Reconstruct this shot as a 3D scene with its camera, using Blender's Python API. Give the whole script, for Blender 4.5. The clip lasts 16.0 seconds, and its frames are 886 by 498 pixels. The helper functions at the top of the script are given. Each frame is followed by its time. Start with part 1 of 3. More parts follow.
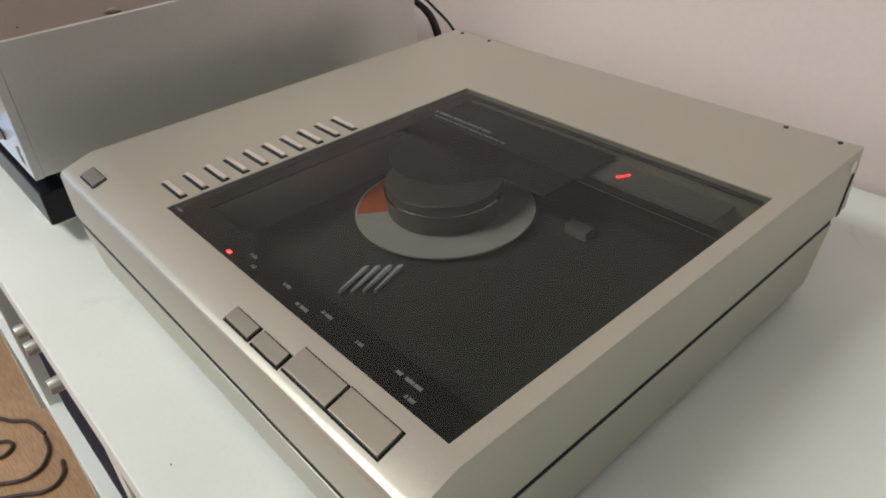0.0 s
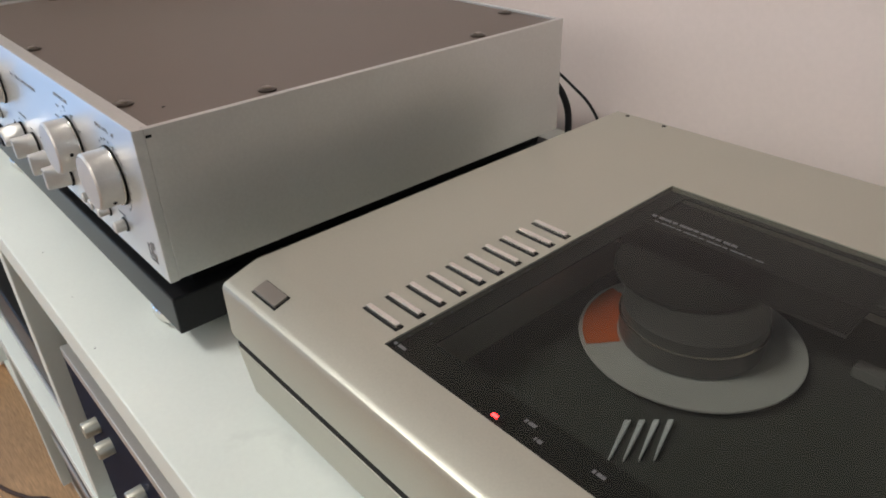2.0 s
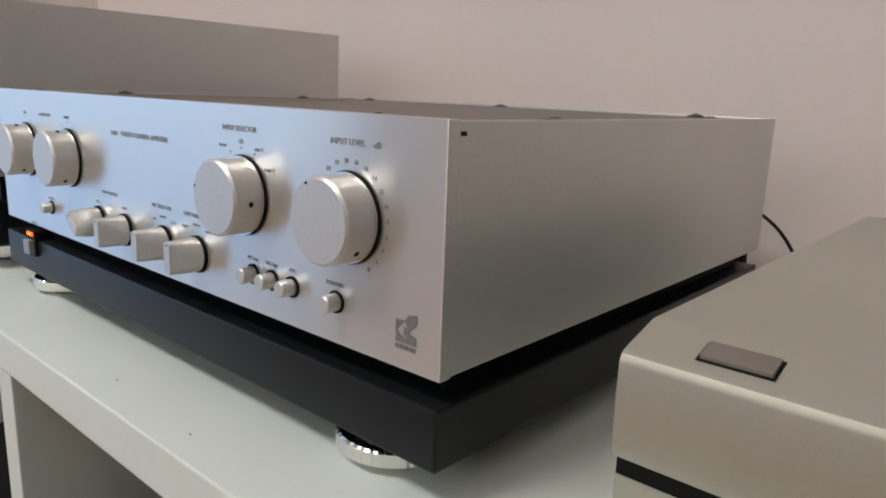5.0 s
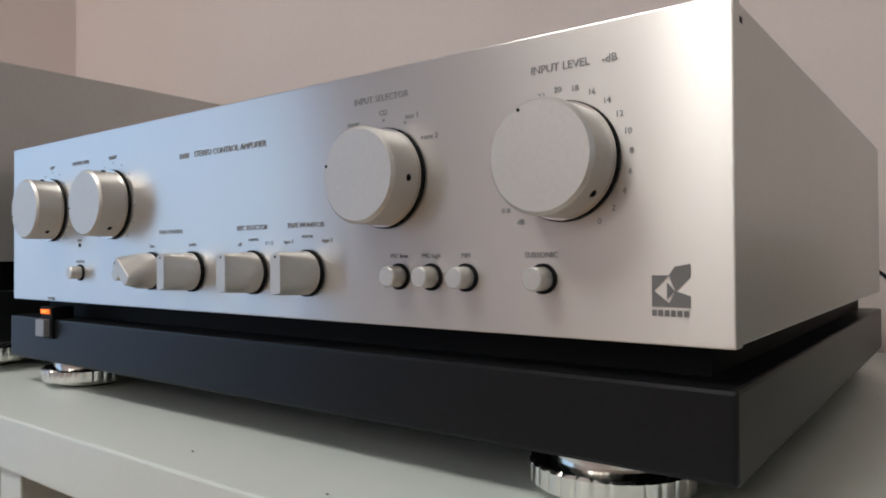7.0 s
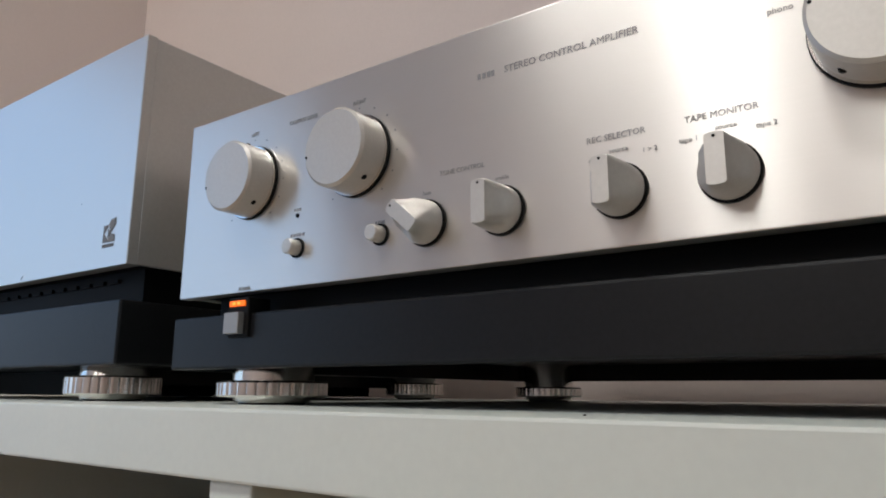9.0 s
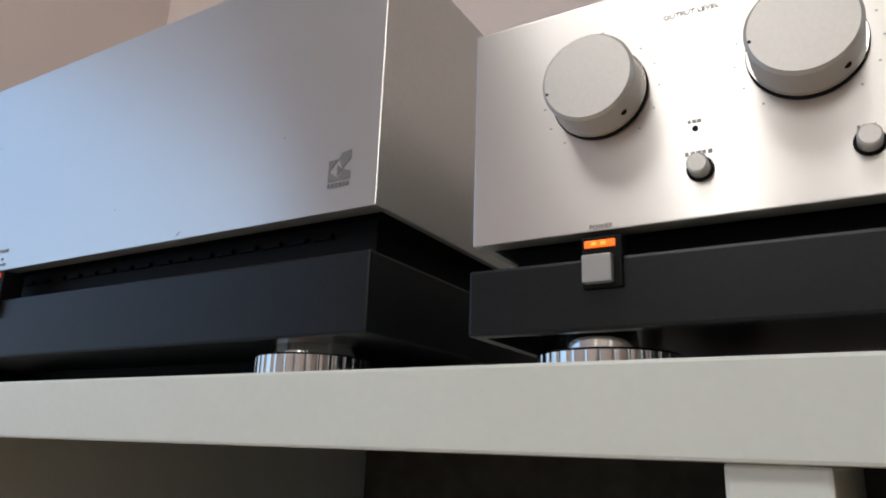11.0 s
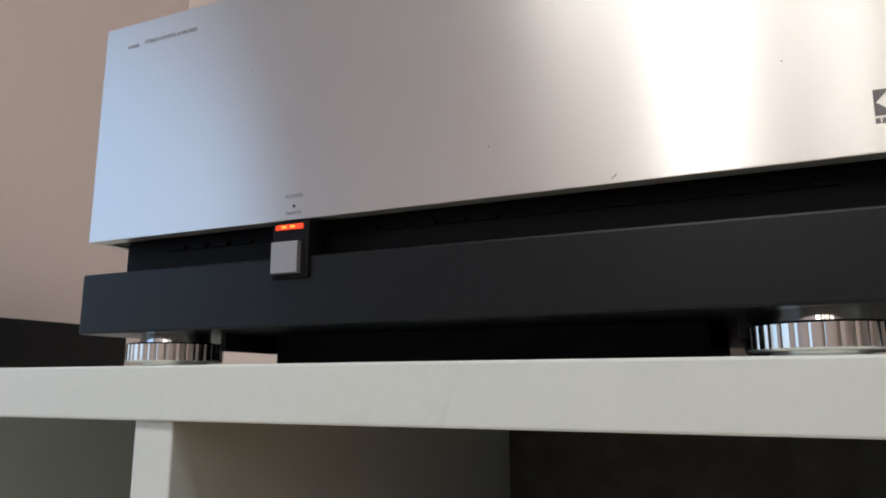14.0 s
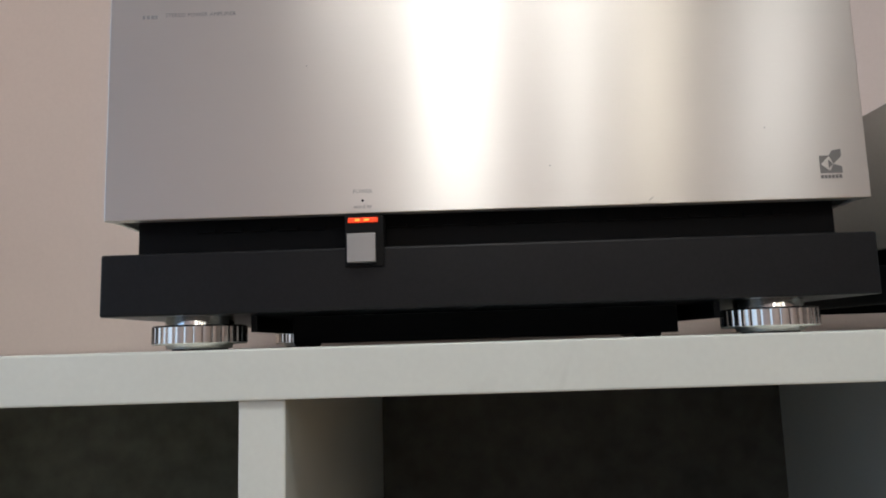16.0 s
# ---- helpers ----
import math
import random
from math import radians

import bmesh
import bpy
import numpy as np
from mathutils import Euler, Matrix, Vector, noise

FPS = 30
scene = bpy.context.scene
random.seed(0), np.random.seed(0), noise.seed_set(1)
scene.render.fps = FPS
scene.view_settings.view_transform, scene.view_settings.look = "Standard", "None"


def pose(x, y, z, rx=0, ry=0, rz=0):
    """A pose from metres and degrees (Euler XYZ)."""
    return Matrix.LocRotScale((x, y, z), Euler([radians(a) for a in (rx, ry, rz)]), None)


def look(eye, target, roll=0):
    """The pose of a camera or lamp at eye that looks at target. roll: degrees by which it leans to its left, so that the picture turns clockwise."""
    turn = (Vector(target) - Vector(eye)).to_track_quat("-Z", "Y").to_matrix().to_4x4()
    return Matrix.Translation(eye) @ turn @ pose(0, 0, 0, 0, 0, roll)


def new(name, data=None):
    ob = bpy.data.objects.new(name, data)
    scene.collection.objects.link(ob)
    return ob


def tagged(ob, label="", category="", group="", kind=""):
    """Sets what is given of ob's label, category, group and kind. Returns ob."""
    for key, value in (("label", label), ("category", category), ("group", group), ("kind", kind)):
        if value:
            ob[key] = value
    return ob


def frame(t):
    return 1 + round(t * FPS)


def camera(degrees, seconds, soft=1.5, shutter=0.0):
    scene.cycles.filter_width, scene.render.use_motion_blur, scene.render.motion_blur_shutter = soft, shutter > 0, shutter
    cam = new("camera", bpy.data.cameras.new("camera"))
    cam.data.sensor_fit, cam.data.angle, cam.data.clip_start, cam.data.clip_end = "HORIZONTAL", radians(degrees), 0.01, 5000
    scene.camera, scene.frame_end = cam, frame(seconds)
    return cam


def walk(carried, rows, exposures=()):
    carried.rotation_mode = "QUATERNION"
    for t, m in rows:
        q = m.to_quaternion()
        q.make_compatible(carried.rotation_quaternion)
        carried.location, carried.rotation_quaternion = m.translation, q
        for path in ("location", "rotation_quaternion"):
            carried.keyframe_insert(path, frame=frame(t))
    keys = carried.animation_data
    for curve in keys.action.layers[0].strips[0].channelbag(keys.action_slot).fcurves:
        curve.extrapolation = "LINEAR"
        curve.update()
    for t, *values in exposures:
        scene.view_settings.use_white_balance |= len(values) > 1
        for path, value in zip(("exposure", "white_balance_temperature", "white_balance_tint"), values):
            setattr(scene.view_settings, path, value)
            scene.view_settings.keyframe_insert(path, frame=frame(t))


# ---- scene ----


def shot(x, y, z, yaw, pitch, roll):
    return pose(x, y, z, 90 + pitch, 0, yaw) @ pose(0, 0, 0, 0, 0, roll)


cam = camera(64.3, 16.0, soft=1.9)
walk(cam, [
    (0, shot(0.5368, -0.0744, 0.2886, 49.67, -34.45, -3.35)),
    (0.5, shot(0.5217, -0.0840, 0.2918, 48.80, -34.44, -3.34)),
    (1, shot(0.4885, -0.0907, 0.2889, 48.35, -34.00, -2.63)),
    (1.5, shot(0.4372, -0.1018, 0.2866, 48.84, -32.80, -2.38)),
    (2, shot(0.3834, -0.1138, 0.2888, 48.74, -30.54, -1.64)),
    (2.5, shot(0.3344, -0.1323, 0.2898, 48.72, -28.82, -0.02)),
    (3, shot(0.2908, -0.1512, 0.2691, 47.87, -26.86, 0.27)),
    (3.5, shot(0.2561, -0.1649, 0.2398, 45.58, -24.10, 0.73)),
    (4, shot(0.2207, -0.1801, 0.2127, 43.38, -20.55, 1.59)),
    (6.5, shot(0.0857, -0.1946, 0.0993, 38.29, -1.91, 0.68)),
    (7, shot(0.0525, -0.2025, 0.0812, 37.10, 0.62, -0.33)),
    (7.5, shot(0.0126, -0.2120, 0.0611, 36.48, 3.52, -0.35)),
    (8, shot(-0.0356, -0.2187, 0.0418, 36.61, 7.06, -0.70)),
    (10.5, shot(-0.2647, -0.2355, -0.0253, 32.94, 15.15, 1.98)),
    (11, shot(-0.3267, -0.2462, -0.0267, 30.95, 16.05, 1.96)),
    (11.5, shot(-0.3663, -0.2535, -0.0188, 30.59, 13.44, 1.29)),
    (12, shot(-0.4017, -0.2496, -0.0158, 30.26, 13.64, 0.29)),
    (12.5, shot(-0.4336, -0.2468, -0.0065, 31.64, 13.25, -0.70)),
    (13, shot(-0.4714, -0.2645, -0.0103, 30.30, 12.74, -0.91)),
    (13.5, shot(-0.5238, -0.2936, -0.0091, 28.13, 11.31, -0.66)),
    (14, shot(-0.5852, -0.3167, -0.0087, 23.90, 10.72, -0.14)),
    (14.5, shot(-0.6413, -0.3419, -0.0085, 17.05, 8.88, -0.34)),
    (15, shot(-0.6927, -0.3696, 0.0039, 9.71, 7.87, -0.65)),
    (15.5, shot(-0.7426, -0.3950, 0.0045, 3.97, 8.21, -0.67)),
    (16, shot(-0.7611, -0.4242, 0.0006, 0.50, 7.50, -1.76)),
], exposures=[(0, -0.02), (2.0, -0.12), (2.5, -0.22), (3, -0.28), (4, -0.36), (6.5, -0.57), (7.5, -0.72), (10.5, -0.68), (14, -0.57), (16, -0.68)])

# ---- plan: metres, shelf top at z = 0, preamplifier's right front corner at x = y = 0 ----
WALL_Y, LEFT_X, RIGHT_X, BACK_Y = 0.485, -1.395, 2.3, -2.4
FAR_X, NOOK_Y = -2.6, -0.12                # the room widens to the left in front of the nook
FLOOR_Z, CEIL_Z = -0.83, 1.75
SHELF_Y, BOARD = -0.049, 0.027

# ---- world and light ----
world = bpy.data.worlds.new("world")
scene.world = world
world.use_nodes = True
wn = world.node_tree.nodes
sky = wn.new("ShaderNodeTexSky")
sky.sky_type, sky.sun_disc = "NISHITA", False
sky.sun_elevation, sky.sun_rotation = radians(40), radians(200)
world.node_tree.links.new(sky.outputs[0], wn["Background"].inputs[0])
wn["Background"].inputs[1].default_value = 0.1


def window_light(name, place, target, w, h, watts, colour):
    lamp = bpy.data.lights.new(name, "AREA")
    lamp.shape, lamp.size, lamp.size_y, lamp.energy, lamp.color = "RECTANGLE", w, h, watts, colour
    ob = new(name, lamp)
    ob.matrix_world = look(place, target)
    return ob


# openings of the room: span along the wall, z span, watts, colour
WHITE, WARM, COOL, BLUE = (1.0, 0.96, 0.91), (1.0, 0.90, 0.74), (0.70, 0.86, 1.0), (0.34, 0.58, 1.0)
SOUTH = [(-0.89, -0.54, 0.60, 1.62, 8.8, WHITE), (-0.29, -0.13, 0.60, 1.62, 4.2, WHITE), (0.02, 0.20, 0.60, 1.62, 5.0, WARM), (0.44, 0.78, 0.60, 1.62, 5.2, WHITE)]
WEST = [(-2.30, -0.35, -0.78, 1.30, 18, BLUE)]
EAST = [(-1.00, -0.20, 0.35, 1.62, 5.2, COOL)]
ROOF = (-1.15, -0.15, -1.35, -0.85)
window_light("daylight_roof", (-0.65, -1.10, CEIL_Z + 0.05), (-0.65, -1.10, 0), 1.0, 0.5, 41, (0.99, 0.98, 0.955))
for a0, a1, z0, z1, watts, colour in SOUTH:
    m = ((a0 + a1) / 2, BACK_Y - 0.05, (z0 + z1) / 2)
    window_light("daylight_south", m, (m[0], 0, m[2]), a1 - a0, z1 - z0, watts, colour)
for a0, a1, z0, z1, watts, colour in WEST:
    m = (FAR_X - 0.05, (a0 + a1) / 2, (z0 + z1) / 2)
    window_light("daylight_west", m, (0, m[1], m[2]), a1 - a0, z1 - z0, watts, colour)
for a0, a1, z0, z1, watts, colour in EAST:
    m = (RIGHT_X + 0.05, (a0 + a1) / 2, (z0 + z1) / 2)
    window_light("daylight_east", m, (0, m[1], m[2]), a1 - a0, z1 - z0, watts, colour)


# ---- materials ----
def material(name, colour, rough=0.5, metal=0.0, grain=0.0, grain_scale=40.0, stain=0.0, stain_scale=4.0,
             bump=0.0, stretch=(1, 1, 1), aniso=0.0, tangent=None, rough_var=0.0, spec=0.5, smudge=0.0):
    m = bpy.data.materials.new(name)
    m.use_nodes = True
    nt = m.node_tree
    n, l = nt.nodes, nt.links
    b = n["Principled BSDF"]
    b.inputs["Roughness"].default_value, b.inputs["Metallic"].default_value = rough, metal
    b.inputs["Specular IOR Level"].default_value = spec
    co = n.new("ShaderNodeTexCoord")
    mp = n.new("ShaderNodeMapping")
    mp.inputs["Scale"].default_value = stretch
    l.new(co.outputs["Object"], mp.inputs["Vector"])
    fine = n.new("ShaderNodeTexNoise")
    fine.inputs["Scale"].default_value, fine.inputs["Detail"].default_value = grain_scale, 4
    l.new(mp.outputs[0], fine.inputs["Vector"])
    broad = n.new("ShaderNodeTexNoise")
    broad.inputs["Scale"].default_value, broad.inputs["Detail"].default_value = stain_scale, 3
    l.new(co.outputs["Object"], broad.inputs["Vector"])

    def span(src, amount):
        r = n.new("ShaderNodeMapRange")
        r.inputs["From Min"].default_value, r.inputs["From Max"].default_value = 0.3, 0.7
        r.inputs["To Min"].default_value, r.inputs["To Max"].default_value = 1 - amount, 1 + amount
        l.new(src.outputs[0], r.inputs["Value"])
        return r
    a, c = span(fine, grain), span(broad, stain)
    mul = n.new("ShaderNodeMath")
    mul.operation = "MULTIPLY"
    l.new(a.outputs[0], mul.inputs[0])
    l.new(c.outputs[0], mul.inputs[1])
    if smudge:                                  # sparse grey scuffs with soft edges
        sn, sr, sm = n.new("ShaderNodeTexNoise"), n.new("ShaderNodeMapRange"), n.new("ShaderNodeMath")
        sn.inputs["Scale"].default_value, sn.inputs["Detail"].default_value, sn.inputs["Distortion"].default_value = 16, 5, 1.2
        l.new(co.outputs["Object"], sn.inputs["Vector"])
        sr.inputs["From Min"].default_value, sr.inputs["From Max"].default_value = 0.66, 0.80
        sr.inputs["To Min"].default_value, sr.inputs["To Max"].default_value = 1, 1 - smudge
        l.new(sn.outputs[0], sr.inputs["Value"])
        sm.operation = "MULTIPLY"
        l.new(mul.outputs[0], sm.inputs[0])
        l.new(sr.outputs[0], sm.inputs[1])
        mul = sm
    tint = n.new("ShaderNodeVectorMath")
    tint.operation = "SCALE"
    tint.inputs[0].default_value = colour
    l.new(mul.outputs[0], tint.inputs["Scale"])
    l.new(tint.outputs[0], b.inputs["Base Color"])
    if rough_var:
        rv = n.new("ShaderNodeMapRange")
        rv.inputs["From Min"].default_value, rv.inputs["From Max"].default_value = 0.3, 0.7
        rv.inputs["To Min"].default_value, rv.inputs["To Max"].default_value = rough - rough_var, rough + rough_var
        l.new(fine.outputs[0], rv.inputs["Value"])
        l.new(rv.outputs[0], b.inputs["Roughness"])
    if bump:
        bp = n.new("ShaderNodeBump")
        bp.inputs["Strength"].default_value, bp.inputs["Distance"].default_value = bump, 0.0005
        l.new(fine.outputs[0], bp.inputs["Height"])
        l.new(bp.outputs[0], b.inputs["Normal"])
    if aniso:
        b.inputs["Anisotropic"].default_value = aniso
        t = n.new("ShaderNodeCombineXYZ")
        for i in range(3):
            t.inputs[i].default_value = tangent[i]
        l.new(t.outputs[0], b.inputs["Tangent"])
    return m


def glow(name, colour, strength):
    m = bpy.data.materials.new(name)
    m.use_nodes = True
    b = m.node_tree.nodes["Principled BSDF"]
    b.inputs["Base Color"].default_value = (*colour, 1)
    b.inputs["Emission Color"].default_value = (*colour, 1)
    b.inputs["Emission Strength"].default_value = strength
    return m


def pane_material(name, tint, ior=1.49, rough=0.02, gloss=True):
    m = bpy.data.materials.new(name)
    m.use_nodes = True
    n, l = m.node_tree.nodes, m.node_tree.links
    n.remove(n["Principled BSDF"])
    tr = n.new("ShaderNodeBsdfTransparent")
    tr.inputs[0].default_value = (*tint, 1)
    out = n["Material Output"].inputs["Surface"]
    if not gloss:
        l.new(tr.outputs[0], out)
        return m
    gl, mx, fr = n.new("ShaderNodeBsdfGlossy"), n.new("ShaderNodeMixShader"), n.new("ShaderNodeFresnel")
    gl.inputs["Roughness"].default_value = rough
    fr.inputs["IOR"].default_value = ior
    l.new(fr.outputs[0], mx.inputs[0])
    l.new(tr.outputs[0], mx.inputs[1])
    l.new(gl.outputs[0], mx.inputs[2])
    l.new(mx.outputs[0], out)
    return m


M_WALL = material("wall_paint", (0.70, 0.605, 0.565), 0.85, grain=0.015, grain_scale=220, stain=0.03, stain_scale=2, bump=0.04)
# wall colour darkened for the unseen east wall, so it bounces less light
M_WALL_DIM = material("unseen_wall_darkened", (0.38, 0.33, 0.30), 0.85, grain=0.03, grain_scale=220, stain=0.04, stain_scale=2, bump=0.15)
M_CEIL = material("ceiling_paint", (0.78, 0.76, 0.73), 0.9, grain=0.02, stain=0.03)
M_FLOOR = material("oak_floor", (0.38, 0.23, 0.115), 0.4, grain=0.25, grain_scale=30, stain=0.15, stretch=(1, 12, 1))
M_SHELF = material("white_laminate", (0.72, 0.76, 0.702), 0.38, grain=0.015, grain_scale=300, stain=0.025, stain_scale=9, rough_var=0.05, smudge=0.12)
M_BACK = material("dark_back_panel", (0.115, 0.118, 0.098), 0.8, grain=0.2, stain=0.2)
M_BRUSH = material("brushed_aluminium", (0.745, 0.72, 0.685), 0.285, 0.80, grain=0.008, grain_scale=9, stretch=(1, 1, 260), aniso=0.88, tangent=(0, 0, 1), rough_var=0.008)
M_CASE = material("satin_aluminium_case", (0.62, 0.615, 0.59), 0.38, 0.74, grain=0.03, grain_scale=500, stain=0.04, stain_scale=6, bump=0.05)
M_TOP = material("brown_painted_steel", (0.105, 0.078, 0.062), 0.42, 0.0, grain=0.06, grain_scale=700, stain=0.05, bump=0.1)
M_BASE = material("black_painted_base", (0.010, 0.0105, 0.0115), 0.33, 0.0, grain=0.15, grain_scale=500, stain=0.1, bump=0.05, spec=0.22)
M_DARK = material("black_recess", (0.005, 0.005, 0.005), 0.6, spec=0.15)
M_KNOB = material("satin_silver_knob", (0.62, 0.60, 0.565), 0.40, 0.55, grain=0.03, grain_scale=600)
M_CHROME = material("chrome", (0.80, 0.78, 0.74), 0.12, 1.0)
M_INK = material("printed_ink", (0.30, 0.30, 0.305), 0.6)
M_INK_GREY = material("grey_badge_ink", (0.17, 0.165, 0.16), 0.5)
M_CD = material("champagne_painted_metal", (0.46, 0.448, 0.375), 0.42, 0.6, grain=0.03, grain_scale=900, stain=0.03, stain_scale=5, bump=0.05)
M_SWITCH = material("grey_switch_cap", (0.36, 0.35, 0.34), 0.45, 0.5)
M_BRONZE = material("dark_bronze_key", (0.27, 0.245, 0.215), 0.36, 0.7, grain=0.05)
M_SCREW2 = material("worn_screw_steel", (0.32, 0.29, 0.25), 0.3, 1.0)
M_KEY = material("polished_grey_key", (0.78, 0.76, 0.71), 0.26, 0.9, grain=0.03)
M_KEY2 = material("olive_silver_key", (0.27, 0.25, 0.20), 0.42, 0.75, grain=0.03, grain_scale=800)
M_SCREW = material("dark_screw_steel", (0.10, 0.085, 0.07), 0.3, 1.0)
M_RUBBER = material("black_rubber", (0.01, 0.01, 0.01), 0.7)
M_SMOKE = pane_material("smoked_acrylic", (0.40, 0.415, 0.37), 1.32, 0.03)
M_GLASS = pane_material("window_glass", (0.95, 0.96, 0.96), gloss=False)
M_CLEAR = pane_material("clear_acrylic", (1, 1, 1), gloss=False)
M_LED = glow("orange_lamp", (1.0, 0.17, 0.01), 1.3)
M_SPOT = glow("bright_lamp_spot", (1.0, 0.22, 0.03), 3.0)
M_LED_RED = glow("red_orange_lamp", (1.0, 0.07, 0.012), 0.65)
M_RED = glow("red_display_segment", (1.0, 0.03, 0.03), 7.0)
# emissive red for the LED's reflection on the disc clamp
M_RED_DIM = glow("dim_red_reflection", (1.0, 0.03, 0.03), 2.0)
M_WINFRAME = material("white_window_frame", (0.75, 0.75, 0.73), 0.5, grain=0.02)


# ---- building helpers ----
def finish(bm, name, mat, parent=None, label="", smooth=False, mats=(), sharp=38):
    me = bpy.data.meshes.new(name)
    bm.normal_update()
    bm.to_mesh(me)
    bm.free()
    me.materials.append(mat)
    for extra in mats:
        me.materials.append(extra)
    if smooth:
        for p in me.polygons:
            p.use_smooth = True
        me.set_sharp_from_angle(angle=radians(sharp))
    ob = new(name, me)
    ob.parent = parent
    if label:
        ob["label"] = label
    return ob


def part(name, bm, mat, parent, label="", smooth=False, mats=(), sharp=38):
    return finish(bm, name, mat, parent, label, smooth, mats, sharp)


def box(x0, x1, y0, y1, z0, z1, bevel=0.0, seg=2, bm=None):
    own = bm is None
    b = bmesh.new()
    bmesh.ops.create_cube(b, size=1)
    for v in b.verts:
        v.co = Vector(((x0 + x1) / 2 + v.co.x * (x1 - x0), (y0 + y1) / 2 + v.co.y * (y1 - y0), (z0 + z1) / 2 + v.co.z * (z1 - z0)))
    if bevel:
        bmesh.ops.bevel(b, geom=b.edges[:], offset=bevel, segments=seg, affect="EDGES", profile=0.6)
    if own:
        return b
    me = bpy.data.meshes.new("tmp")
    b.to_mesh(me)
    b.free()
    bm.from_mesh(me)
    bpy.data.meshes.remove(me)
    return bm


def panel(*a):
    """A brushed plate: its edges keep the satin finish."""
    b = box(*a)
    b.normal_update()
    for f in b.faces:
        f.material_index = 1 if f.normal.y > -0.85 else 0
    return b


def lathe(profile, n=48, axis="z", at=(0, 0, 0), wave=0, depth=0.0, bm=None):
    """profile: (radius, height) pairs; axis 'z' or '-y' (height runs towards -y)."""
    bm = bm or bmesh.new()
    rings = []
    for r, h in profile:
        ring = []
        for i in range(n):
            a = 2 * math.pi * i / n
            rr = r - (depth if wave and r > 0.02 and i % (n // wave) == 0 else 0)
            x, y = rr * math.cos(a), rr * math.sin(a)
            p = (x, y, h) if axis == "z" else (x, -h, y)
            ring.append(bm.verts.new(Vector(p) + Vector(at)))
        rings.append(ring)
    for a, b in zip(rings, rings[1:]):
        for i in range(n):
            bm.faces.new((a[i], a[(i + 1) % n], b[(i + 1) % n], b[i]))
    bm.faces.new(list(reversed(rings[0])))
    bm.faces.new(rings[-1])
    bmesh.ops.recalc_face_normals(bm, faces=bm.faces[:])
    return bm


def prism(points, lo, hi, axis="y", bevel=0.0):
    """A polygon in the plane across axis, drawn out from lo to hi."""
    bm = bmesh.new()
    put = {"y": lambda a, b, c: (a, c, b), "x": lambda a, b, c: (c, a, b), "z": lambda a, b, c: (a, b, c)}[axis]
    f0 = [bm.verts.new(put(a, b, lo)) for a, b in points]
    f1 = [bm.verts.new(put(a, b, hi)) for a, b in points]
    bm.faces.new(f0)
    bm.faces.new(list(reversed(f1)))
    k = len(points)
    for i in range(k):
        bm.faces.new((f0[i], f1[i], f1[(i + 1) % k], f0[(i + 1) % k]))
    bmesh.ops.recalc_face_normals(bm, faces=bm.faces[:])
    if bevel:
        bmesh.ops.bevel(bm, geom=bm.edges[:], offset=bevel, segments=2, affect="EDGES", profile=0.6)
    return bm


def empty(name, place, label, category, group=""):
    ob = new(name)
    ob.location = place
    ob.empty_display_size = 0.05
    return tagged(ob, label, category, group)


def words(text, size, x, y, z, parent, mat, face="front", align="CENTER", name="lettering", turn=0.0):
    """Flat raised lettering on a front (facing -y) or a top (facing +z)."""
    cu = bpy.data.curves.new(name, "FONT")
    cu.body, cu.size, cu.align_x, cu.align_y, cu.extrude = text, size, align, "CENTER", 0.00008
    cu.resolution_u = 2
    tmp = bpy.data.objects.new("tmp", cu)
    scene.collection.objects.link(tmp)
    me = bpy.data.meshes.new_from_object(tmp.evaluated_get(bpy.context.evaluated_depsgraph_get()))
    bpy.data.objects.remove(tmp)
    me.materials.clear()
    me.materials.append(mat)
    ob = new(name, me)
    ob.matrix_world = pose(x, y, z, 90 if face == "front" else 0, 0, turn)
    ob.parent = parent
    return ob


def tube(name, pts, radius, mat, parent=None):
    cu = bpy.data.curves.new(name, "CURVE")
    cu.dimensions, cu.bevel_depth, cu.bevel_resolution, cu.resolution_u = "3D", radius, 3, 8
    sp = cu.splines.new("BEZIER")
    sp.bezier_points.add(len(pts) - 1)
    for bp, p in zip(sp.bezier_points, pts):
        bp.co, bp.handle_left_type, bp.handle_right_type = p, "AUTO", "AUTO"
    tmp = bpy.data.objects.new("tmp", cu)
    scene.collection.objects.link(tmp)
    me = bpy.data.meshes.new_from_object(tmp.evaluated_get(bpy.context.evaluated_depsgraph_get()))
    bpy.data.objects.remove(tmp)
    me.materials.clear()
    me.materials.append(mat)
    for p in me.polygons:
        p.use_smooth = True
    ob = new(name, me)
    ob.parent = parent
    return ob


# ---- the room ----
T = 0.12


def wall_with_openings(name, along, plane, out, lo, hi, openings, label, mat=None):
    """along 'x' or 'y': the wall's long axis; plane: its inner face; out: +1 or -1; openings: (a0, a1, z0, z1)."""
    bm = bmesh.new()
    p0, p1 = sorted((plane, plane + out * T))

    def slab(a0, a1, z0, z1):
        if a1 - a0 > 1e-4 and z1 - z0 > 1e-4:
            box(*((a0, a1, p0, p1) if along == "x" else (p0, p1, a0, a1)), z0, z1, bm=bm)
    at = lo
    for a0, a1, z0, z1 in sorted(openings):
        slab(at, a0, FLOOR_Z, CEIL_Z)
        slab(a0, a1, FLOOR_Z, z0)
        slab(a0, a1, z1, CEIL_Z)
        at = a1
    slab(at, hi, FLOOR_Z, CEIL_Z)
    return tagged(finish(bm, name, mat or M_WALL), label, "wall", kind="structure")


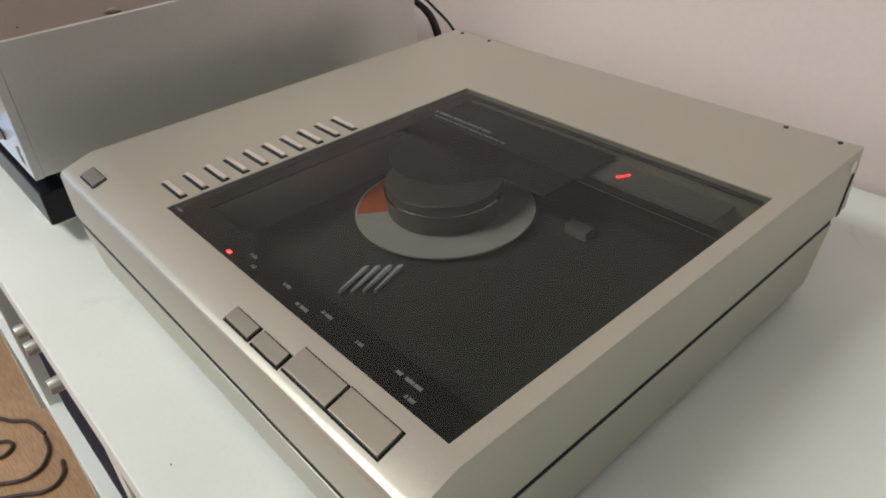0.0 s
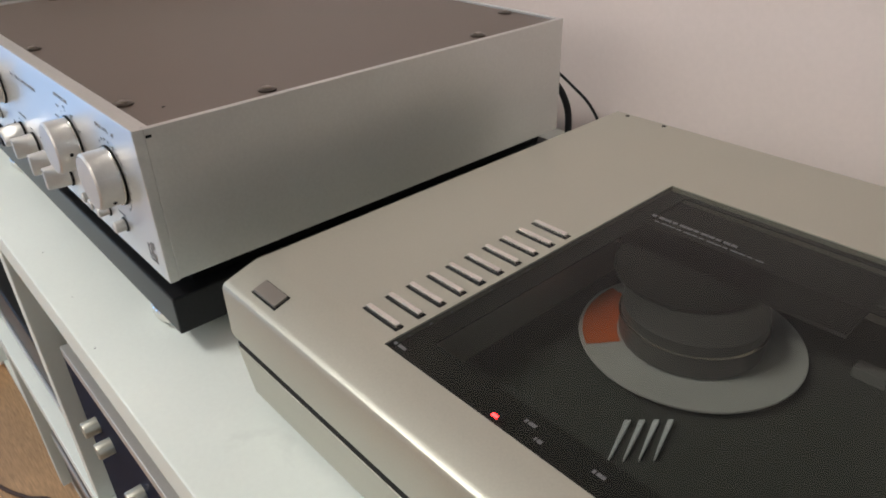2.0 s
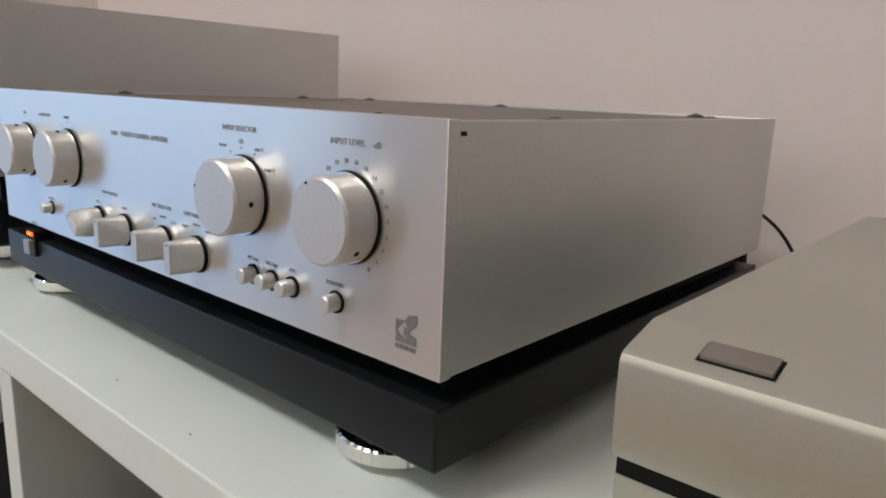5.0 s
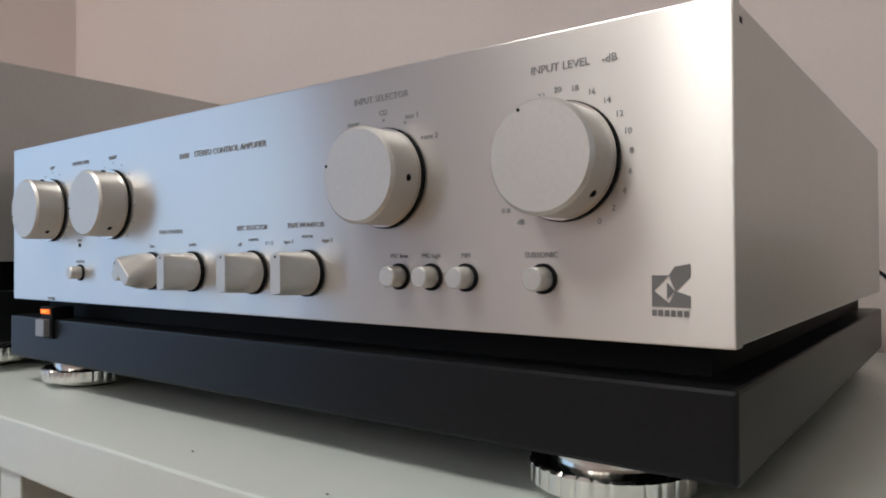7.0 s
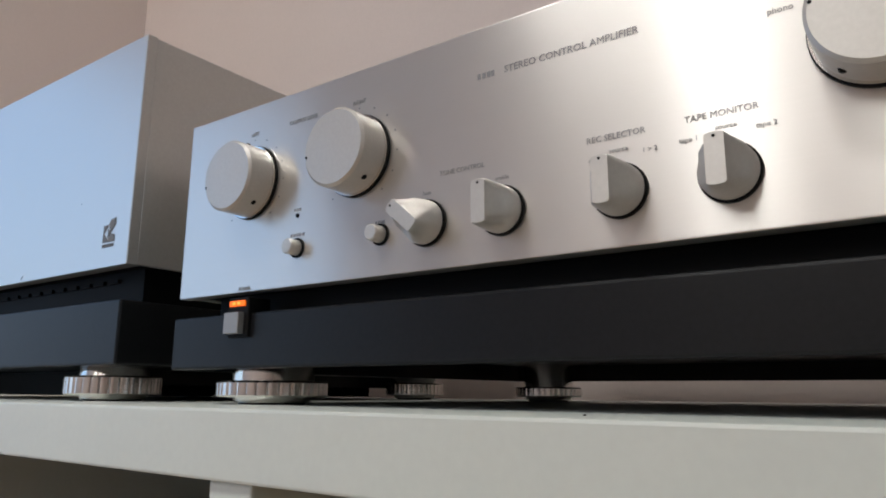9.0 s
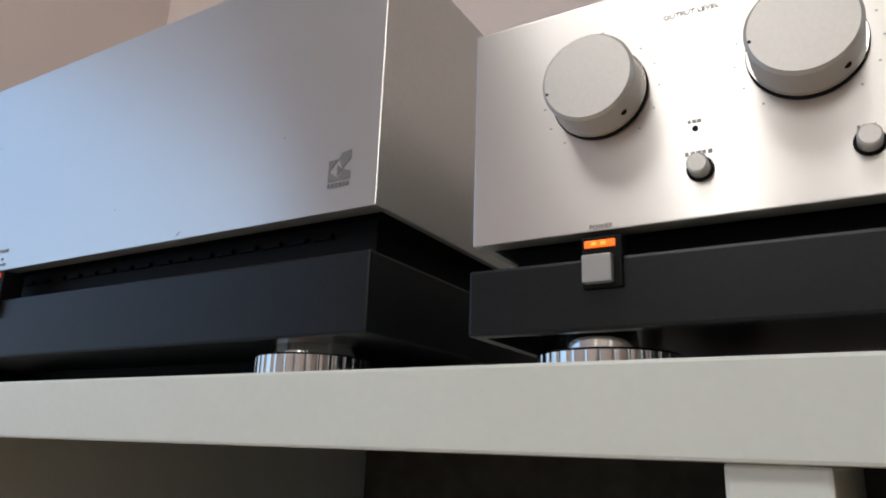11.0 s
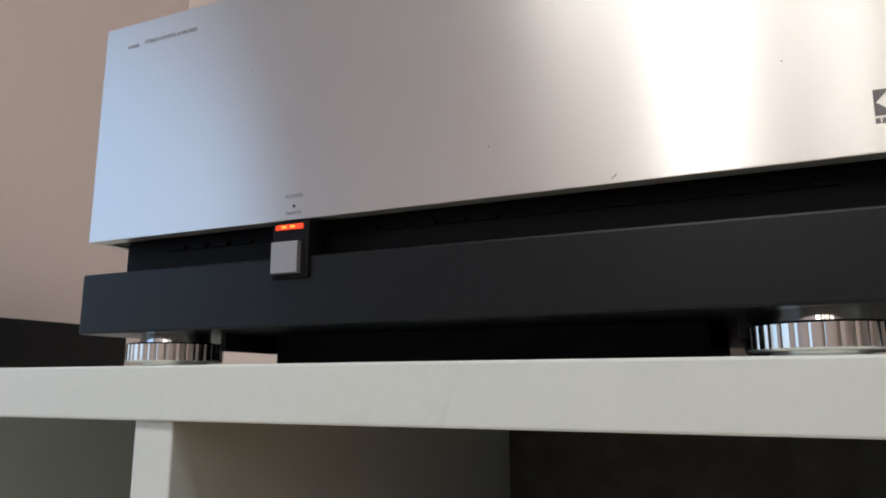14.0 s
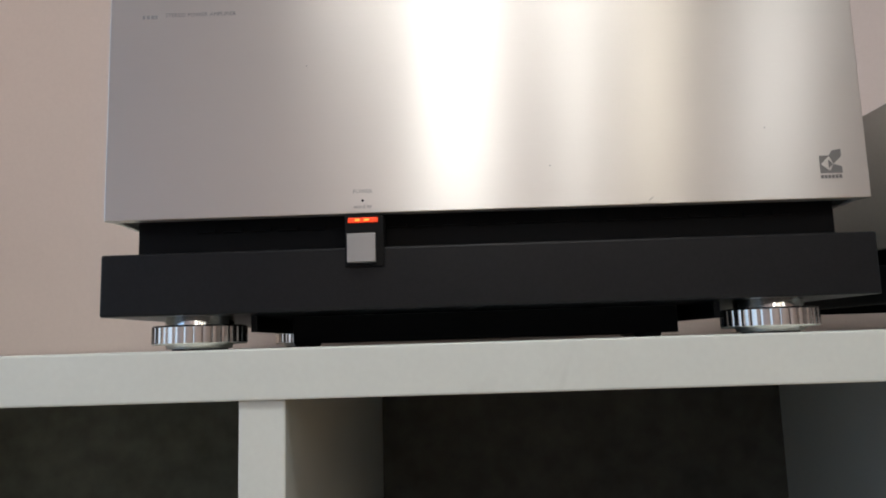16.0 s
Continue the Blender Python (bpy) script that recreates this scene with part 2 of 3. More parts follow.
wall_with_openings("wall_north", "x", WALL_Y, 1, LEFT_X - T, RIGHT_X + T, [], "plain beige painted wall behind the hi-fi shelf")
wall_with_openings("wall_nook", "y", LEFT_X, -1, NOOK_Y + T, WALL_Y, [], "short beige painted return wall beside the shelf")
wall_with_openings("wall_north_left", "x", NOOK_Y, 1, FAR_X - T, LEFT_X, [], "beige painted wall beside the nook")
wall_with_openings("wall_west", "y", FAR_X, -1, BACK_Y, NOOK_Y, [o[:4] for o in WEST], "beige painted side wall with a glazed door")
wall_with_openings("wall_south", "x", BACK_Y, -1, FAR_X - T, RIGHT_X + T, [o[:4] for o in SOUTH], "beige painted wall with tall narrow windows")
# out of view; its darkened colour keeps east-facing sides and compartments dimmer
wall_with_openings("wall_east", "y", RIGHT_X, 1, BACK_Y, WALL_Y, [o[:4] for o in EAST], "beige painted side wall with a wide window", M_WALL_DIM)
roof = bmesh.new()
for span in ((FAR_X - T, ROOF[0], BACK_Y - T, WALL_Y + T), (ROOF[1], RIGHT_X + T, BACK_Y - T, WALL_Y + T), (ROOF[0], ROOF[1], BACK_Y - T, ROOF[2]), (ROOF[0], ROOF[1], ROOF[3], WALL_Y + T)):
    box(*span, CEIL_Z, CEIL_Z + 0.1, bm=roof)
tagged(finish(roof, "ceiling", M_CEIL), "white painted ceiling", "ceiling", kind="structure")
floor = tagged(finish(box(FAR_X - T, RIGHT_X + T, BACK_Y - T, WALL_Y + T, FLOOR_Z - 0.08, FLOOR_Z), "floor", M_FLOOR), "warm orange-brown wooden floor", "floor", kind="structure")


def window_frame(name, along, plane, span, label):
    a0, a1, z0, z1 = span
    ob = tagged(new(name), label, "window", kind="structure")
    w = 0.035

    def bar(nm, b0, b1, c0, c1, mat=M_WINFRAME, th=0.02):
        args = (b0, b1, plane - th, plane + th) if along == "x" else (plane - th, plane + th, b0, b1)
        return part(nm, box(*args, c0, c1, 0.003 if th > 0.01 else 0), mat, ob)
    bar("window_frame", a0, a0 + w, z0, z1)
    bar("window_frame", a1 - w, a1, z0, z1)
    bar("window_frame", a0 + w, a1 - w, z0, z0 + w)
    bar("window_frame", a0 + w, a1 - w, z1 - w, z1)
    g = bar("pane", a0 + w, a1 - w, z0 + w, z1 - w, M_GLASS, 0.003)
    g.visible_shadow = False


for i, o in enumerate(SOUTH):
    window_frame("window_%d" % (i + 1), "x", BACK_Y, o[:4], "tall white-framed window letting in bright daylight")
window_frame("window_5", "y", FAR_X, WEST[0][:4], "white-framed glazed door towards blue sky")
window_frame("window_6", "y", RIGHT_X, EAST[0][:4], "wide white-framed window letting in cool daylight")

# ---- the bookcase ----
case = empty("bookcase", (-0.1, 0.2, FLOOR_Z), "white laminate cube bookcase standing on the wooden floor", "bookcase")


def bpart(name, *a, mat=M_SHELF, bevel=0.0012, label=""):
    b = box(*a, bevel)
    ob = part(name, b, mat, case, label)
    ob.matrix_parent_inverse = Matrix.Translation(-case.location)
    return ob


SH_L, SH_R = -1.391, 1.221
bpart("top_board", SH_L, SH_R, SHELF_Y, WALL_Y - 0.005, -BOARD, 0, label="scuffed white laminate top board")
MID = -0.40
for dx in (-1.3770, -0.8625, -0.3480, 0.1665, 0.6810, 1.1955):
    bpart("divider", dx - 0.0125, dx + 0.0125, SHELF_Y + 0.003, WALL_Y - 0.02, MID, -BOARD)
    bpart("divider", dx - 0.0125, dx + 0.0125, SHELF_Y + 0.003, WALL_Y - 0.02, FLOOR_Z + 0.026, MID - 0.026)
bpart("middle_board", SH_L, SH_R, SHELF_Y, WALL_Y - 0.02, MID - 0.026, MID)
bpart("bottom_board", SH_L, SH_R, SHELF_Y + 0.02, WALL_Y - 0.02, FLOOR_Z, FLOOR_Z + 0.026)
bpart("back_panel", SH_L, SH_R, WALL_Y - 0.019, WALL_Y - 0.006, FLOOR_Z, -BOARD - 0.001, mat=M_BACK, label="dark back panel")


# ---- parts shared by the two amplifiers ----
def hang(ob, root):
    ob.parent = root
    ob.matrix_parent_inverse = Matrix.Translation(-root.location)
    return ob


def foot(root, x, y, height, r=0.0280, sunk=0.0):
    """Chromed levelling foot: a scalloped rim between a narrow sole and a narrow neck."""
    n, flutes = 192, 32
    prof = [(0.0195, 0.0010), (0.0200, 0.0034), (r - 0.0010, 0.0036), (r, 0.0046), (r, height - 0.0066), (r - 0.0010, height - 0.0056), (0.0212, height - 0.0052), (0.0205, height + sunk)]
    bm, rings = bmesh.new(), []
    for pr, h in prof:
        ring = []
        for i in range(n):
            a = 2 * math.pi * i / n
            groove = 0.0005 * max(0.0, math.cos(a * flutes)) ** 8 if pr > 0.024 else 0.0
            ring.append(bm.verts.new((x + (pr - groove) * math.cos(a), y + (pr - groove) * math.sin(a), h)))
        rings.append(ring)
    for lo, hi in zip(rings, rings[1:]):
        for i in range(n):
            bm.faces.new((lo[i], lo[(i + 1) % n], hi[(i + 1) % n], hi[i]))
    bm.faces.new(list(reversed(rings[0])))
    bm.faces.new(rings[-1])
    ob = hang(part("foot", bm, M_CHROME, None, "chromed foot with a scalloped rim", True), root)
    pad = lathe([(0.017, 0.0), (0.017, 0.0012)], 32, at=(x, y, 0))
    p = part("pad", pad, M_RUBBER, None)
    p.parent = ob
    return ob


def tray(x0, x1, y0, y1, z0, z1, wall, depth):
    """A shallow black plinth, open below behind a narrow rim."""
    bm = box(x0, x1, y0, y1, z0, z1, 0.0014)
    bm.normal_update()
    under = min(bm.faces, key=lambda f: (f.normal.z, -f.calc_area()))
    bmesh.ops.inset_individual(bm, faces=[under], thickness=wall)
    for v in bmesh.ops.extrude_face_region(bm, geom=[under])["geom"]:
        if isinstance(v, bmesh.types.BMVert):
            v.co.z += depth
    bmesh.ops.delete(bm, geom=[under], context="FACES")
    bmesh.ops.recalc_face_normals(bm, faces=bm.faces[:])
    return bm


def badge(root, x0, x1, z0, z1, y):
    """The maker's mark as a plain shape: a square with a cut-out lozenge and a slanted flag."""
    w, h = x1 - x0, z1 - z0
    sq = z0 + 0.30 * h
    bm = bmesh.new()

    def tri(*pts):
        vs = [bm.verts.new((x0 + a * w, y - 0.0003, sq + b * w)) for a, b in pts]
        bm.faces.new(vs)
    tri((0, 0), (0.30, 0), (0.05, 0.42), (0, 0.42))
    tri((0.05, 0.42), (0.45, 0.82), (0, 0.82), (0, 0.42))
    tri((0.30, 0), (0.80, 0), (0.45, 0.10), (0.05, 0.42))
    tri((0.80, 0), (1.0, 0), (1.0, 0.30), (0.62, 0.42), (0.45, 0.10))
    tri((0.45, 0.82), (0.62, 0.42), (1.0, 0.78), (1.0, 1.12), (0.6, 1.05))
    tri((0.40, 0.20), (0.40, 0.64), (0.60, 0.42))
    for i in range(6):
        a = i / 6
        tri((a, -0.24), (a + 0.125, -0.24), (a + 0.125, -0.08), (a, -0.08))
    bmesh.ops.recalc_face_normals(bm, faces=bm.faces[:])
    ext = bmesh.ops.extrude_face_region(bm, geom=bm.faces[:])
    for v in ext["geom"]:
        if isinstance(v, bmesh.types.BMVert):
            v.co.y += 0.0002
    bmesh.ops.recalc_face_normals(bm, faces=bm.faces[:])
    return hang(part("badge", bm, M_INK_GREY, None, "grey printed square badge"), root)


def bars(root, x0, x1, z, y, h=0.0016, n=5, mat=None):
    """Unreadable small print as a row of bars."""
    bm = bmesh.new()
    step = (x1 - x0) / n
    for i in range(n):
        k = 0.62 + 0.25 * ((i * 7) % 3) / 2
        box(x0 + i * step, x0 + i * step + step * k, y - 0.0002, y + 0.0001, z - h / 2, z + h / 2, bm=bm)
    return hang(part("small_print", bm, mat or M_INK, None), root)


def front_words(root, text, size, x, z, y, align="CENTER"):
    ob = words(text, size, x, y - 0.0002, z, None, M_INK, align=align)
    return hang(ob, root)


def power_switch(root, x0, x1, z0, z1, y, led_z0, led_z1, led_mat):
    w = x1 - x0
    hang(part("switch_bezel", box(x0 - 0.10 * w, x1 + 0.28 * w, y - 0.0015, y + 0.012, z0 - 0.14 * w, led_z1 + 0.0015, 0.0006), M_DARK, None), root)
    hang(part("power_button", box(x0, x1, y - 0.005, y + 0.004, z0, z1, 0.0005), M_SWITCH, None, "square grey power button"), root)
    hang(part("power_lamp", box(x0 + 0.02 * w, x1 + 0.08 * w, y - 0.0022, y + 0.002, led_z0, led_z1, 0.0003), led_mat, None, "glowing orange power lamp"), root)
    for k in (0.36, 0.68):
        lx, lz = x0 + k * w, (led_z0 + led_z1) / 2
        hang(part("lamp_spot", box(lx - 0.09 * w, lx + 0.09 * w, y - 0.0026, y - 0.0020, lz - 0.0007, lz + 0.0007, 0.0002), M_SPOT, None), root)


def case_screw(root, x, y, z):
    a = hang(part("washer", lathe([(0.0060, 0), (0.0060, 0.0008), (0.0042, 0.0014)], 28, at=(x, y, z)), M_SCREW, None, "", True), root)
    h = part("screw", lathe([(0.0030, 0.0012), (0.0030, 0.0020), (0.0022, 0.0024), (0.0010, 0.0024)], 20, at=(x, y, z)), M_SCREW2, None, "", True)
    h.parent = a


def hollow_case(root, x0, x1, y0, y1, z0, z1, rim=0.004, drop=0.0015, front=0.012):
    """Sides and rim of an amplifier, with the painted lid let in."""
    for a in ((x0, x0 + rim, y0, y1), (x1 - rim, x1, y0, y1)):
        hang(part("side_panel", box(*a, z0, z1, 0.0006), M_CASE, None, "satin silver side panel"), root)
    hang(part("rear_panel", box(x0 + rim, x1 - rim, y1 - rim, y1, z0, z1, 0.0006), M_CASE, None), root)
    hang(part("front_rim", box(x0 + rim, x1 - rim, y0, y0 + 0.004, z0, z1, 0.0), M_CASE, None), root)
    hang(part("lid", box(x0 + rim + 0.0004, x1 - rim - 0.0004, y0 + 0.0042, y1 - rim - 0.0004, z1 - 0.004, z1 - drop, 0.0004), M_TOP, None, "brown painted steel lid"), root)
    hang(part("bottom_plate", box(x0 + rim, x1 - rim, y0 + 0.004, y1 - rim, z0 + 0.001, z0 + 0.003), M_DARK, None), root)


# ---- the preamplifier ----
PX0, PX1, PZ0, PZ1, PD = -0.46, 0.0, 0.0550, 0.1536, 0.364
pre = empty("preamplifier", (-0.23, 0.18, 0), "silver stereo control amplifier on a black base with chrome feet", "amplifier", "hi-fi components on the shelf")
hang(part("front_panel", panel(PX0, PX1, 0.0, 0.0065, PZ0, PZ1, 0.0006), M_BRUSH, None, "horizontally brushed aluminium front panel", mats=(M_CASE,)), pre)
hollow_case(pre, PX0 + 0.0005, PX1 - 0.0005, 0.0066, PD, PZ0 + 0.0005, PZ1 - 0.0005)
PB0, PB1 = 0.0173, 0.0442
hang(part("neck", box(PX0 + 0.012, PX1 - 0.012, 0.018, PD - 0.012, PB1 - 0.001, PZ0 + 0.0012), M_DARK, None), pre)
hang(part("base", tray(PX0 - 0.0005, PX1 + 0.0005, -0.0017, PD - 0.002, PB0, PB1, 0.006, 0.014), M_BASE, None, "black painted base"), pre)
for fx in (-0.413, -0.049):
    for fy in (0.028, 0.335):
        foot(pre, fx, fy, PB0, 0.0285, 0.0145)
for sx in (-0.4445, -0.0158):
    for sy_ in (0.0925, 0.2790):
        case_screw(pre, sx, sy_, PZ1 - 0.0018)
for sx in (-0.4205, -0.2410, -0.0550):
    for sy_ in (0.0163, 0.3510):
        case_screw(pre, sx, sy_, PZ1 - 0.0018)
hang(part("lid_hole", lathe([(0.0010, 0), (0.0010, 0.0003)], 12, at=(-0.0315, 0.0316, PZ1 - 0.0015)), M_DARK, None), pre)


def big_knob(root, x, z, angle, holes, r=0.0180, d=0.0165):
    bm = lathe([(r, 0.0022), (r, d - 0.0012), (r - 0.0012, d), (0.001, d)], 56, "-y", (x, 0, z))
    k = hang(part("knob", bm, M_KNOB, None, "large round satin silver knob", True), root)

    def sub(nm, b, mat, smooth=True):
        o = part(nm, b, mat, None, "", smooth)
        o.parent = k
    sub("collar", lathe([(r + 0.0013, 0.0), (r + 0.0013, 0.0013)], 56, "-y", (x, 0, z)), M_DARK)
    sub("ring", lathe([(r + 0.0008, 0.0013), (r + 0.0009, 0.0024)], 56, "-y", (x, 0, z)), M_CHROME)
    a = radians(angle)
    px, pz = x + math.sin(a) * r * 0.9, z + math.cos(a) * r * 0.9
    sub("pointer", lathe([(0.0006, d - 0.0001), (0.0006, d + 0.0002)], 10, "-y", (px, 0, pz)), M_DARK)
    for b_ in holes:
        b_ = radians(b_)
        dot = bmesh.new()
        bmesh.ops.create_uvsphere(dot, u_segments=10, v_segments=6, radius=0.0015, matrix=Matrix.Translation((x + math.sin(b_) * (r - 0.0007), -0.0080, z + math.cos(b_) * (r - 0.0006))))
        sub("grub_hole", dot, M_DARK)


def small_knob(root, x, z, angle, r=0.0092, d=0.0175):
    """Round foot that tapers to an upright grip bar."""
    bm = bmesh.new()
    n = 40
    levels = ((0.0018, 1.0, 0.0), (0.004, 1.0, 0.0), (0.009, 0.97, 0.35), (d - 0.001, 0.93, 1.0), (d, 0.88, 1.0))
    rings = []
    for h, k, flat in levels:
        ring = []
        for i in range(n):
            a = 2 * math.pi * i / n
            u, v = r * k * math.cos(a), r * k * math.sin(a)
            half = r * (1 - 0.68 * flat)
            u = max(-half, min(half, u)) if flat else u
            c, s = math.cos(radians(angle)), math.sin(radians(angle))
            ring.append(bm.verts.new((x + u * c + v * s, -h, z - u * s + v * c)))
        rings.append(ring)
    for a, b in zip(rings, rings[1:]):
        for i in range(n):
            bm.faces.new((a[i], a[(i + 1) % n], b[(i + 1) % n], b[i]))
    bm.faces.new(rings[-1])
    bm.faces.new(list(reversed(rings[0])))
    bmesh.ops.recalc_face_normals(bm, faces=bm.faces[:])
    k = hang(part("selector_knob", bm, M_KNOB, None, "small silver knob with a tapered grip", True), root)
    c = part("collar", lathe([(r + 0.0007, 0.0), (r + 0.0007, 0.0013)], 40, "-y", (x, 0, z)), M_DARK, None)
    c.parent = k
    s, co_ = math.sin(radians(angle)), math.cos(radians(angle))
    p = part("pointer", lathe([(0.0005, d), (0.0005, d + 0.0002)], 8, "-y", (x + s * r * 0.75, 0, z + co_ * r * 0.75)), M_DARK, None)
    p.parent = k


def push_button(root, x, z, r=0.0039, d=0.0078, y=0.0):
    k = hang(part("button", lathe([(r, 0.0005), (r, d - 0.0006), (r - 0.0006, d), (0.0005, d)], 28, "-y", (x, y, z)), M_KNOB, None, "small round silver button", True), root)
    c = part("collar", lathe([(r + 0.0011, 0.0), (r + 0.0011, 0.0007)], 28, "-y", (x, y, z)), M_DARK, None)
    c.parent = k


hang(part("corner_slot", box(-0.0012, -0.0003, 0.0072, 0.0105, PZ1 - 0.0060, PZ1 - 0.0044), M_DARK, None), pre)

KZ = 0.1113
KNOBS = ((-0.4043, -105, (15, 140)), (-0.3312, -98, (15, 140)), (-0.1278, -75, (95, 215)), (-0.0522, -25, (130, 250)))
for kx, turn, holes in KNOBS:
    big_knob(pre, kx, KZ, turn, holes)
SZ = 0.0746
for kx, turn in ((-0.2913, -50), (-0.2551, 0), (-0.2080, 0), (-0.1719, 0)):
    small_knob(pre, kx, SZ, turn)
for bx in (-0.1213, -0.1060, -0.0905, -0.0598):
    push_button(pre, bx, 0.0738)
push_button(pre, -0.3685, 0.0731, 0.0037, 0.007)
push_button(pre, -0.3165, 0.0730, 0.0037, 0.007)
hang(part("indicator", lathe([(0.0011, 0), (0.0011, 0.0004)], 12, "-y", (-0.3693, 0, 0.0891)), M_DARK, None), pre)
power_switch(pre, -0.4110, -0.4000, 0.0338, 0.0442, -0.0022, 0.0474, 0.0502, M_LED)
fw = lambda text, size, x, z, align="CENTER": front_words(pre, text, size, x, z, 0.0, align)
fw("INPUT SELECTOR", 0.0036, -0.1305, 0.1425)
fw("INPUT LEVEL", 0.0037, -0.0534, 0.1419)
fw("-dB", 0.0037, -0.0363, 0.1417)
for text, x, z in (("CD", -0.1290, 0.1366), ("aux 1", -0.1147, 0.1339), ("aux 2", -0.1058, 0.1253), ("tuner", -0.1448, 0.1341), ("phono", -0.1535, 0.1245)):
    fw(text, 0.0030, x, z)
for i, text in enumerate(("24", "22", "20", "18", "16", "14", "12", "10", "8", "6", "4", "2", "0")):
    a = radians(-35 + i * 15.2)
    fw(text, 0.0027, -0.0522 + 0.0228 * math.sin(a), KZ + 0.0232 * math.cos(a))
bars(pre, -0.0755, -0.0717, 0.0965, 0.0, 0.0016, 2)
fw("dB", 0.0026, -0.0680, 0.0925)
fw("STEREO CONTROL AMPLIFIER", 0.0041, -0.2262, 0.1321)
bars(pre, -0.2662, -0.2575, 0.1321, 0.0, 0.0024, 4)
fw("REC SELECTOR", 0.0032, -0.2090, 0.0947)
fw("TAPE MONITOR", 0.0032, -0.1735, 0.0948)
fw("TONE CONTROL", 0.0028, -0.2740, 0.0945)
for text, x, z in (("source", -0.2080, 0.0895), ("off", -0.2180, 0.0872), ("1 > 2", -0.1970, 0.0875), ("source", -0.1722, 0.0902), ("tape 1", -0.1840, 0.0880), ("tape 2", -0.1602, 0.0882), ("bass", -0.2913, 0.0875), ("treble", -0.2551, 0.0878)):
    fw(text, 0.0025, x, z)
for text, x in (("MC low", -0.1213), ("MC high", -0.1060), ("MM", -0.0905), ("SUBSONIC", -0.0605)):
    fw(text, 0.0026, x, 0.0815)
fw("OUTPUT LEVEL", 0.0030, -0.3680, 0.1375)
fw("LEFT", 0.0028, -0.4043, 0.1375)
fw("RIGHT", 0.0028, -0.3312, 0.1375)
fw("POWER", 0.0026, -0.4055, 0.0566)
bars(pre, -0.3718, -0.3668, 0.0920, 0.0, 0.0013, 3)
bars(pre, -0.3735, -0.3635, 0.0795, 0.0, 0.0015, 5)
bars(pre, -0.3195, -0.3135, 0.0785, 0.0, 0.0015, 4)
ticks = bmesh.new()
for kx in (-0.4043, -0.3312):
    for i in range(13):
        a = radians(-140 + i * 280 / 12)
        box(kx + 0.0232 * math.sin(a) - 0.0004, kx + 0.0232 * math.sin(a) + 0.0004, -0.0002, 0.0001, KZ + 0.0232 * math.cos(a) - 0.0003, KZ + 0.0232 * math.cos(a) + 0.0003, bm=ticks)
for kx, a in ((-0.1278, -28), (-0.1278, -3), (-0.1278, 25), (-0.1278, 52)):
    a = radians(a)
    box(kx + 0.0225 * math.sin(a) - 0.0004, kx + 0.0225 * math.sin(a) + 0.0004, -0.0002, 0.0001, KZ + 0.0225 * math.cos(a) - 0.0005, KZ + 0.0225 * math.cos(a) + 0.0005, bm=ticks)
hang(tagged(part("scale_marks", ticks, M_INK, None), kind="stuff"), pre)
badge(pre, -0.0236, -0.0124, 0.0606, 0.0792, 0.0)

# ---- the power amplifier ----
QX0, QX1, QZ0, QZ1, QY, QD = -0.9697, -0.5068, 0.0790, 0.2246, -0.0059, 0.380
powa = empty("power_amplifier", (-0.735, 0.18, 0), "tall silver stereo power amplifier on a black base with chrome feet", "amplifier", "hi-fi components on the shelf")
hang(part("front_panel", panel(QX0, QX1, QY, QY + 0.0065, QZ0, QZ1, 0.0006), M_BRUSH, None, "plain horizontally brushed aluminium front panel", mats=(M_CASE,)), powa)
hollow_case(powa, QX0 + 0.0005, QX1 - 0.0005, QY + 0.0066, QD, QZ0 + 0.0005, QZ1 - 0.0005)
QB0, QB1 = 0.0209, 0.0582
hang(part("neck", box(QX0 + 0.013, QX1 - 0.013, QY + 0.020, QD - 0.012, QB1 - 0.001, QZ0 + 0.0012), M_DARK, None), powa)
for i in range(22):
    vx = QX0 + 0.05 + i * 0.0172
    hang(part("vent_fin", box(vx, vx + 0.012, QY + 0.0180, QY + 0.0202, QZ0 - 0.006, QZ0 - 0.0035), M_DARK, None), powa)
hang(part("base", box(QX0 - 0.0004, QX1 - 0.0003, -0.0070, QD - 0.002, QB0, QB1, 0.0014), M_BASE, None, "black painted base"), powa)
hang(part("underside_block", box(QX0 + 0.10, QX1 - 0.10, 0.06, QD - 0.06, 0.0025, QB0 + 0.001, 0.001), M_DARK, None), powa)
for rx in (-0.8900, -0.5930):
    hang(part("side_rail", box(rx, rx + 0.004, 0.030, QD - 0.03, 0.0105, QB0 + 0.001, 0.0005), M_BASE, None, "black steel rail under the base"), powa)
for rx in (QX0 + 0.108, QX1 - 0.118):
    hang(part("inner_foot", lathe([(0.008, 0.0), (0.009, 0.001), (0.009, 0.003)], 20, at=(rx, 0.072, 0)), M_RUBBER, None), powa)
for fx in (-0.9205, -0.5610):
    for fy in (0.0245, 0.335):
        foot(powa, fx, fy, QB0, 0.0290)
for sx in (QX0 + 0.012, QX1 - 0.012):
    for sy_ in (0.0925, 0.2790):
        case_screw(powa, sx, sy_, QZ1 - 0.0018)
power_switch(powa, -0.8214, -0.8045, 0.0486, 0.0658, -0.0078, 0.0727, 0.0757, M_LED_RED)
qw = lambda text, size, x, z, align="CENTER": front_words(powa, text, size, x, z, QY, align)
qw("POWER", 0.0034, -0.8124, 0.0923)
qw("stand by", 0.0032, -0.8124, 0.0831)
hang(part("indicator", lathe([(0.0008, 0), (0.0008, 0.0003)], 12, "-y", (-0.8124, QY, 0.0868)), M_DARK, None), powa)
qw("STEREO POWER AMPLIFIER", 0.0037, -0.9347, 0.2091, "LEFT")
bars(powa, -0.9491, -0.9387, 0.2083, QY, 0.0022, 4)
